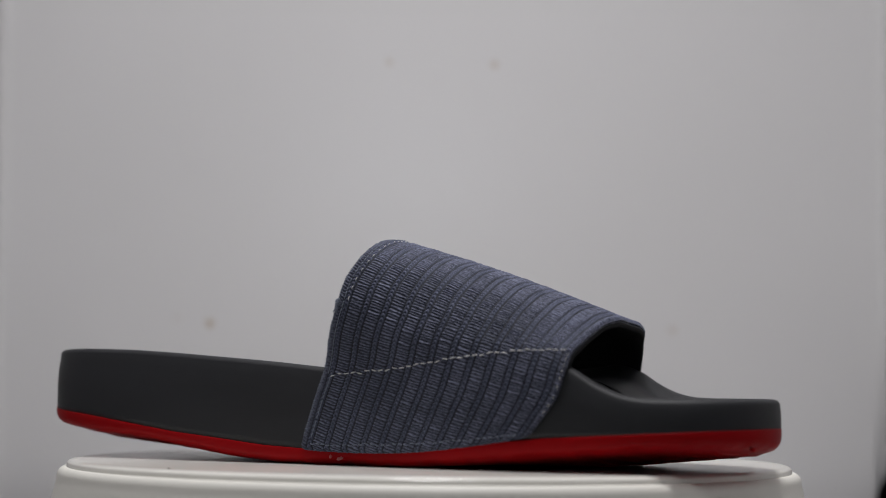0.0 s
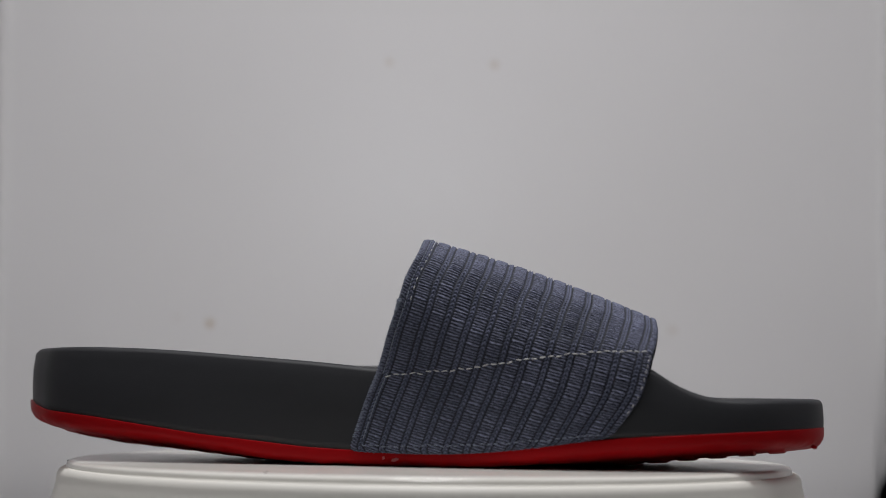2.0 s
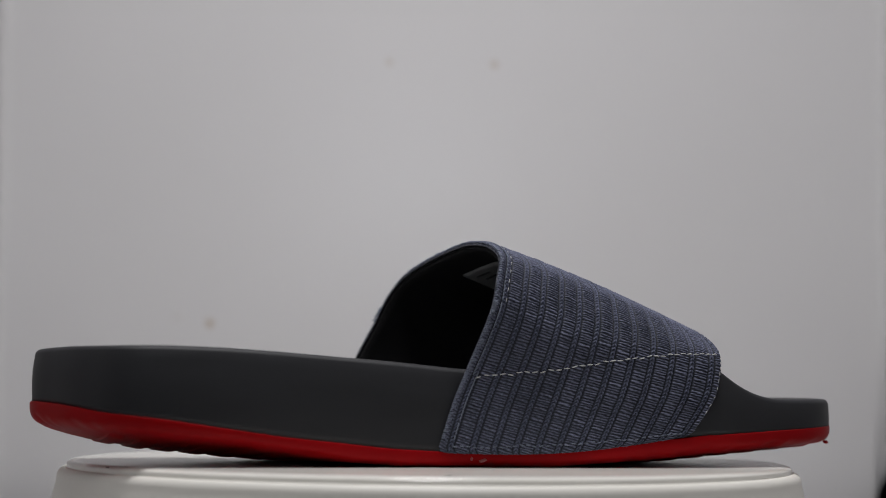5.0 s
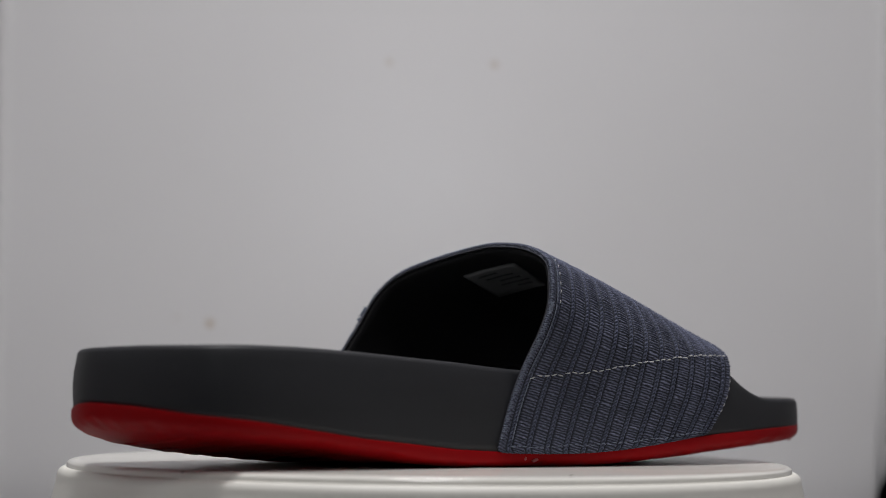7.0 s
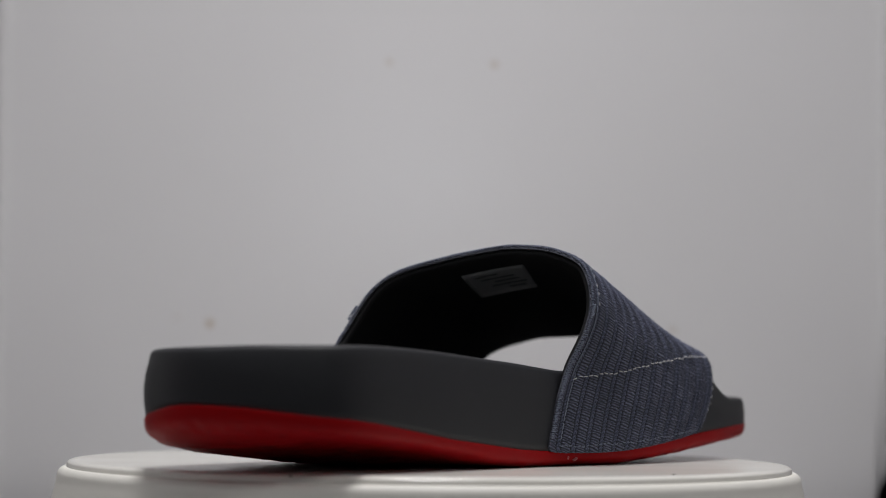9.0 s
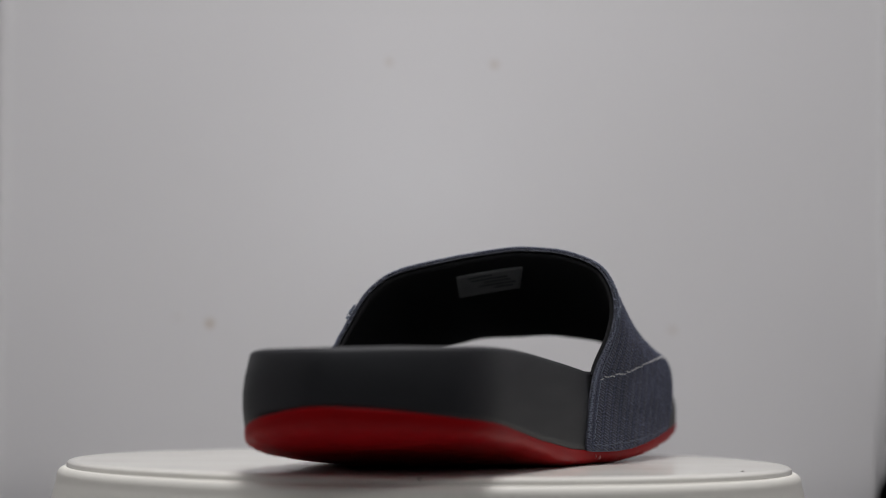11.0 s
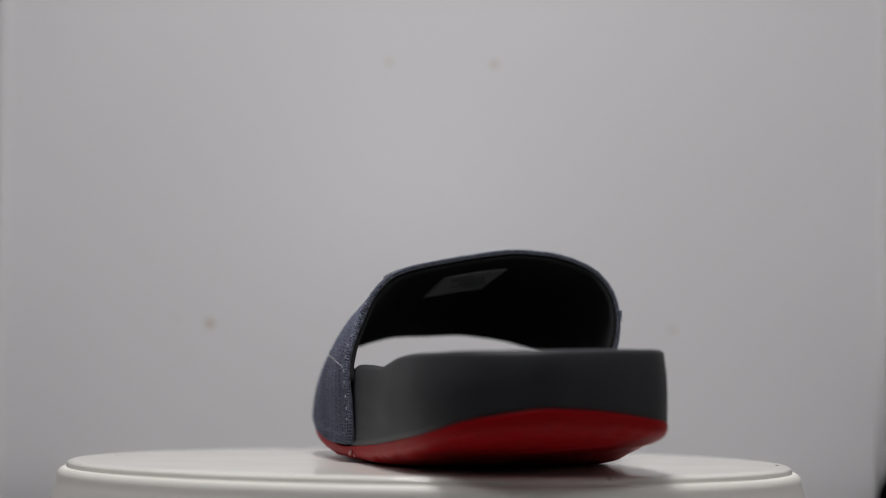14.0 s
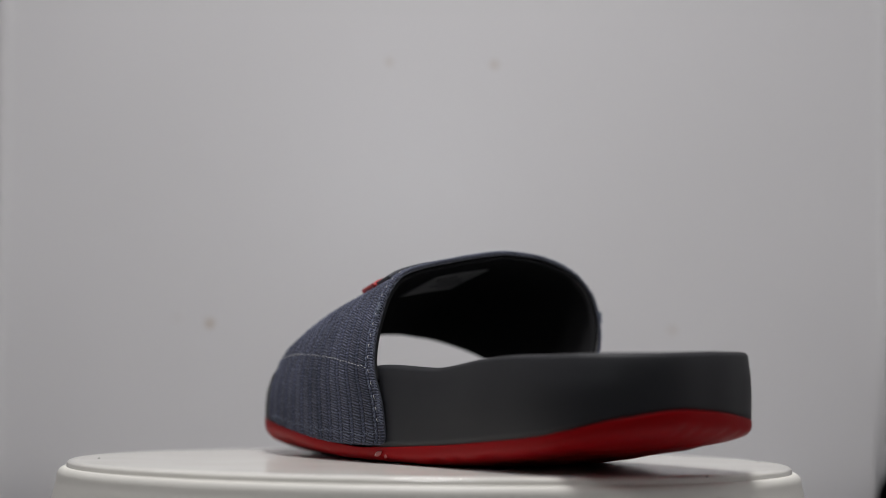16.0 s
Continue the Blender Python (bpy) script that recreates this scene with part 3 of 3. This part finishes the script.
SEAM_THREAD = thread_mesh("seam_stitch", 0.0019, 0.00021, M_THREAD, 0.0004)
FINE_THREAD = thread_mesh("edge_stitch", 0.0014, 0.00020, M_BLUETHREAD, 0.0003)
WRAP_THREAD = thread_mesh("hem_loop", 0.0016, 0.00026, M_BLUETHREAD, 0.0001)
PALE_THREAD = thread_mesh("pale_stitch", 0.0013, 0.00013, M_THREAD, 0.0003)


def stitch(mesh, u, v, u2, v2, lift=0.0005):
    """One thread from (u, v) towards (u2, v2) on the strap."""
    pa, na = strap_surface(np.array([u]), np.array([v]))
    pb, _ = strap_surface(np.array([u2]), np.array([v2]))
    x = Vector(pb[0, 0] - pa[0, 0]).normalized()
    z = Vector(na[0, 0])
    if abs(z.y) > 0.3 and z.y * (pa[0, 0][1] + 0.02) < 0:
        z = -z
    elif abs(z.y) <= 0.3 and z.z < 0:
        z = -z
    y = z.cross(x).normalized()
    z = x.cross(y)
    ob = new(mesh.name, mesh)
    m = Matrix((x, y, z)).transposed().to_4x4()
    m.translation = Vector(pa[0, 0]) + z * lift
    ob.parent, ob.matrix_basis = strap, m
    return ob


def seam_row(mesh, ends, count, seed, lift=0.0005, sway=0.002):
    r = random.Random(seed)
    (u0, v0), (u1, v1) = ends
    for k in range(count):
        f, g = (k + 0.25) / count, (k + 0.75) / count
        w = r.uniform(-sway, sway)
        stitch(mesh, u0 + (u1 - u0) * f + w, v0 + (v1 - v0) * f, u0 + (u1 - u0) * g + w + r.uniform(-sway, sway), v0 + (v1 - v0) * g, lift)


seam_row(SEAM_THREAD, ((0.162, 0.045), (0.178, 0.34)), 10, 1, 0.0005, 0.003)
seam_row(SEAM_THREAD, ((0.178, 0.34), (0.241, 0.80)), 16, 10, 0.0005, 0.003)
seam_row(SEAM_THREAD, ((0.241, 0.80), (0.260, 0.99)), 7, 11, 0.0005, 0.003)
seam_row(PALE_THREAD, ((0.898, 0.04), (0.884, 0.99)), 36, 2, 0.0005, 0.0008)
seam_row(FINE_THREAD, ((0.17, 0.030), (0.62, 0.030)), 56, 3)
seam_row(PALE_THREAD, ((0.33, 0.047), (0.56, 0.047)), 13, 21)
seam_row(FINE_THREAD, ((0.62, 0.035), (0.985, 0.035)), 40, 4)
seam_row(PALE_THREAD, ((0.74, 0.022), (0.975, 0.022)), 15, 23, 0.0004, 0.0015)
seam_row(PALE_THREAD, ((0.06, 0.993), (0.25, 0.993)), 9, 22, 0.0003)
seam_row(FINE_THREAD, ((0.03, 0.045), (0.17, 0.045)), 16, 5)
seam_row(FINE_THREAD, ((0.016, 0.05), (0.016, 0.96)), 36, 7)
seam_row(FINE_THREAD, ((0.984, 0.05), (0.984, 0.96)), 36, 8)


# loops of yarn over the strap's back edge
loops = random.Random(31)
for k in range(230):
    u = 0.03 + 0.94 * (k + loops.uniform(0.4, 0.6)) / 230
    stitch(WRAP_THREAD, u, 0.0085 + loops.uniform(-0.001, 0.001), u + loops.uniform(-0.0012, 0.0012), 0.03, loops.uniform(-0.0002, 0.0002))


# frayed yarn ends on the back edge
for centre, spread, count in ((0.815, 0.010, 22), (0.318, 0.010, 16)):
    for k in range(count):
        u = centre + loops.uniform(-spread, spread)
        stitch(WRAP_THREAD, u, 0.004, u + loops.uniform(-0.012, 0.012), loops.uniform(-0.01, 0.02), loops.uniform(0.0003, 0.0012) if centre > 0.5 else loops.uniform(0.0002, 0.0009)).name = "frayed_end"


# ---- small marks on the sole ----
def smear(name, x, y, z, sx, sz, mat, parent, seed, near=True):
    """A thin, uneven blob on the sole's side."""
    r = random.Random(seed)
    bm = bmesh.new()
    bmesh.ops.create_icosphere(bm, subdivisions=2, radius=1)
    for v in bm.verts:
        k = 1 + 0.35 * noise.noise(v.co * 1.7 + Vector((seed, 0, 0)))
        v.co = Vector((v.co.x * sx * k, v.co.y * 0.0003, v.co.z * sz * k))
    ob = part(name, bm, mat, parent)
    i = int(np.argmin(np.abs(RING[:, 0] - x) + (0 if near else 1) * 0 + np.where((RING[:, 1] < -0.02) == near, 0, 9)))
    yaw = math.degrees(math.atan2(OUT[i][1], OUT[i][0])) + 90
    ob.matrix_basis = pose(x, RING[i][1] + (0.0001 if near else -0.0001) + y, z, 0, r.uniform(-30, 30), yaw)
    return ob


smear("glue_smear", 0.0, 0, 0.0022, 0.0014, 0.0005, M_GLUE, outsole, 3)
smear("glue_smear", -0.0035, 0, 0.0028, 0.0004, 0.0006, M_GLUE, outsole, 5)
smear("glue_smear", -0.0245, 0.0004, 0.0032, 0.0023, 0.0008, M_GLUE, outsole, 8, False)
smear("glue_smear", -0.028, 0.0002, 0.0024, 0.0008, 0.0007, M_GLUE, outsole, 9, False)
smear("scuff", -0.1140, 0.0009, 0.0183, 0.0010, 0.0005, M_SCUFF, midsole, 11)
smear("scuff", -0.0925, 0.0004, 0.0166, 0.0006, 0.0005, M_SCUFF, midsole, 12)
smear("scuff", -0.0310, -0.0006, 0.0080, 0.0008, 0.0018, M_SCUFF, midsole, 13, False)


nub = part("moulding_flash", box_bm(-0.0006, 0.0012, -0.0008, 0.0008, -0.0006, 0.0005, 0.0003, 2), M_RED, outsole)
nub.matrix_basis = pose(0.1292, -0.040, 0.0079, 0, 20, -35)


def speck(a, r, z, size):
    bm = bmesh.new()
    bmesh.ops.create_icosphere(bm, subdivisions=1, radius=size)
    for v in bm.verts:
        v.co.z *= 0.3
    ob = part("dirt_speck", bm, M_SCUFF, platter)
    ob.matrix_basis = pose(r * math.cos(a), r * math.sin(a), z)


for a, r, z, s in ((3.49, 0.1218, -0.0006, 0.0008), (4.482, 0.1177, 0.0, 0.0007), (1.3, 0.112, 0.0, 0.0005), (0.4, 0.1216, -0.0007, 0.0005)):
    speck(a, r, z, s)


# ---- what moves ----
def motions():
    turn = [(float(t), pose(0, 0, 0, 0, 0, START + SPEED * t)) for t in range(0, 17)]
    walk(sandal, turn)
    walk(platter, turn)


motions()
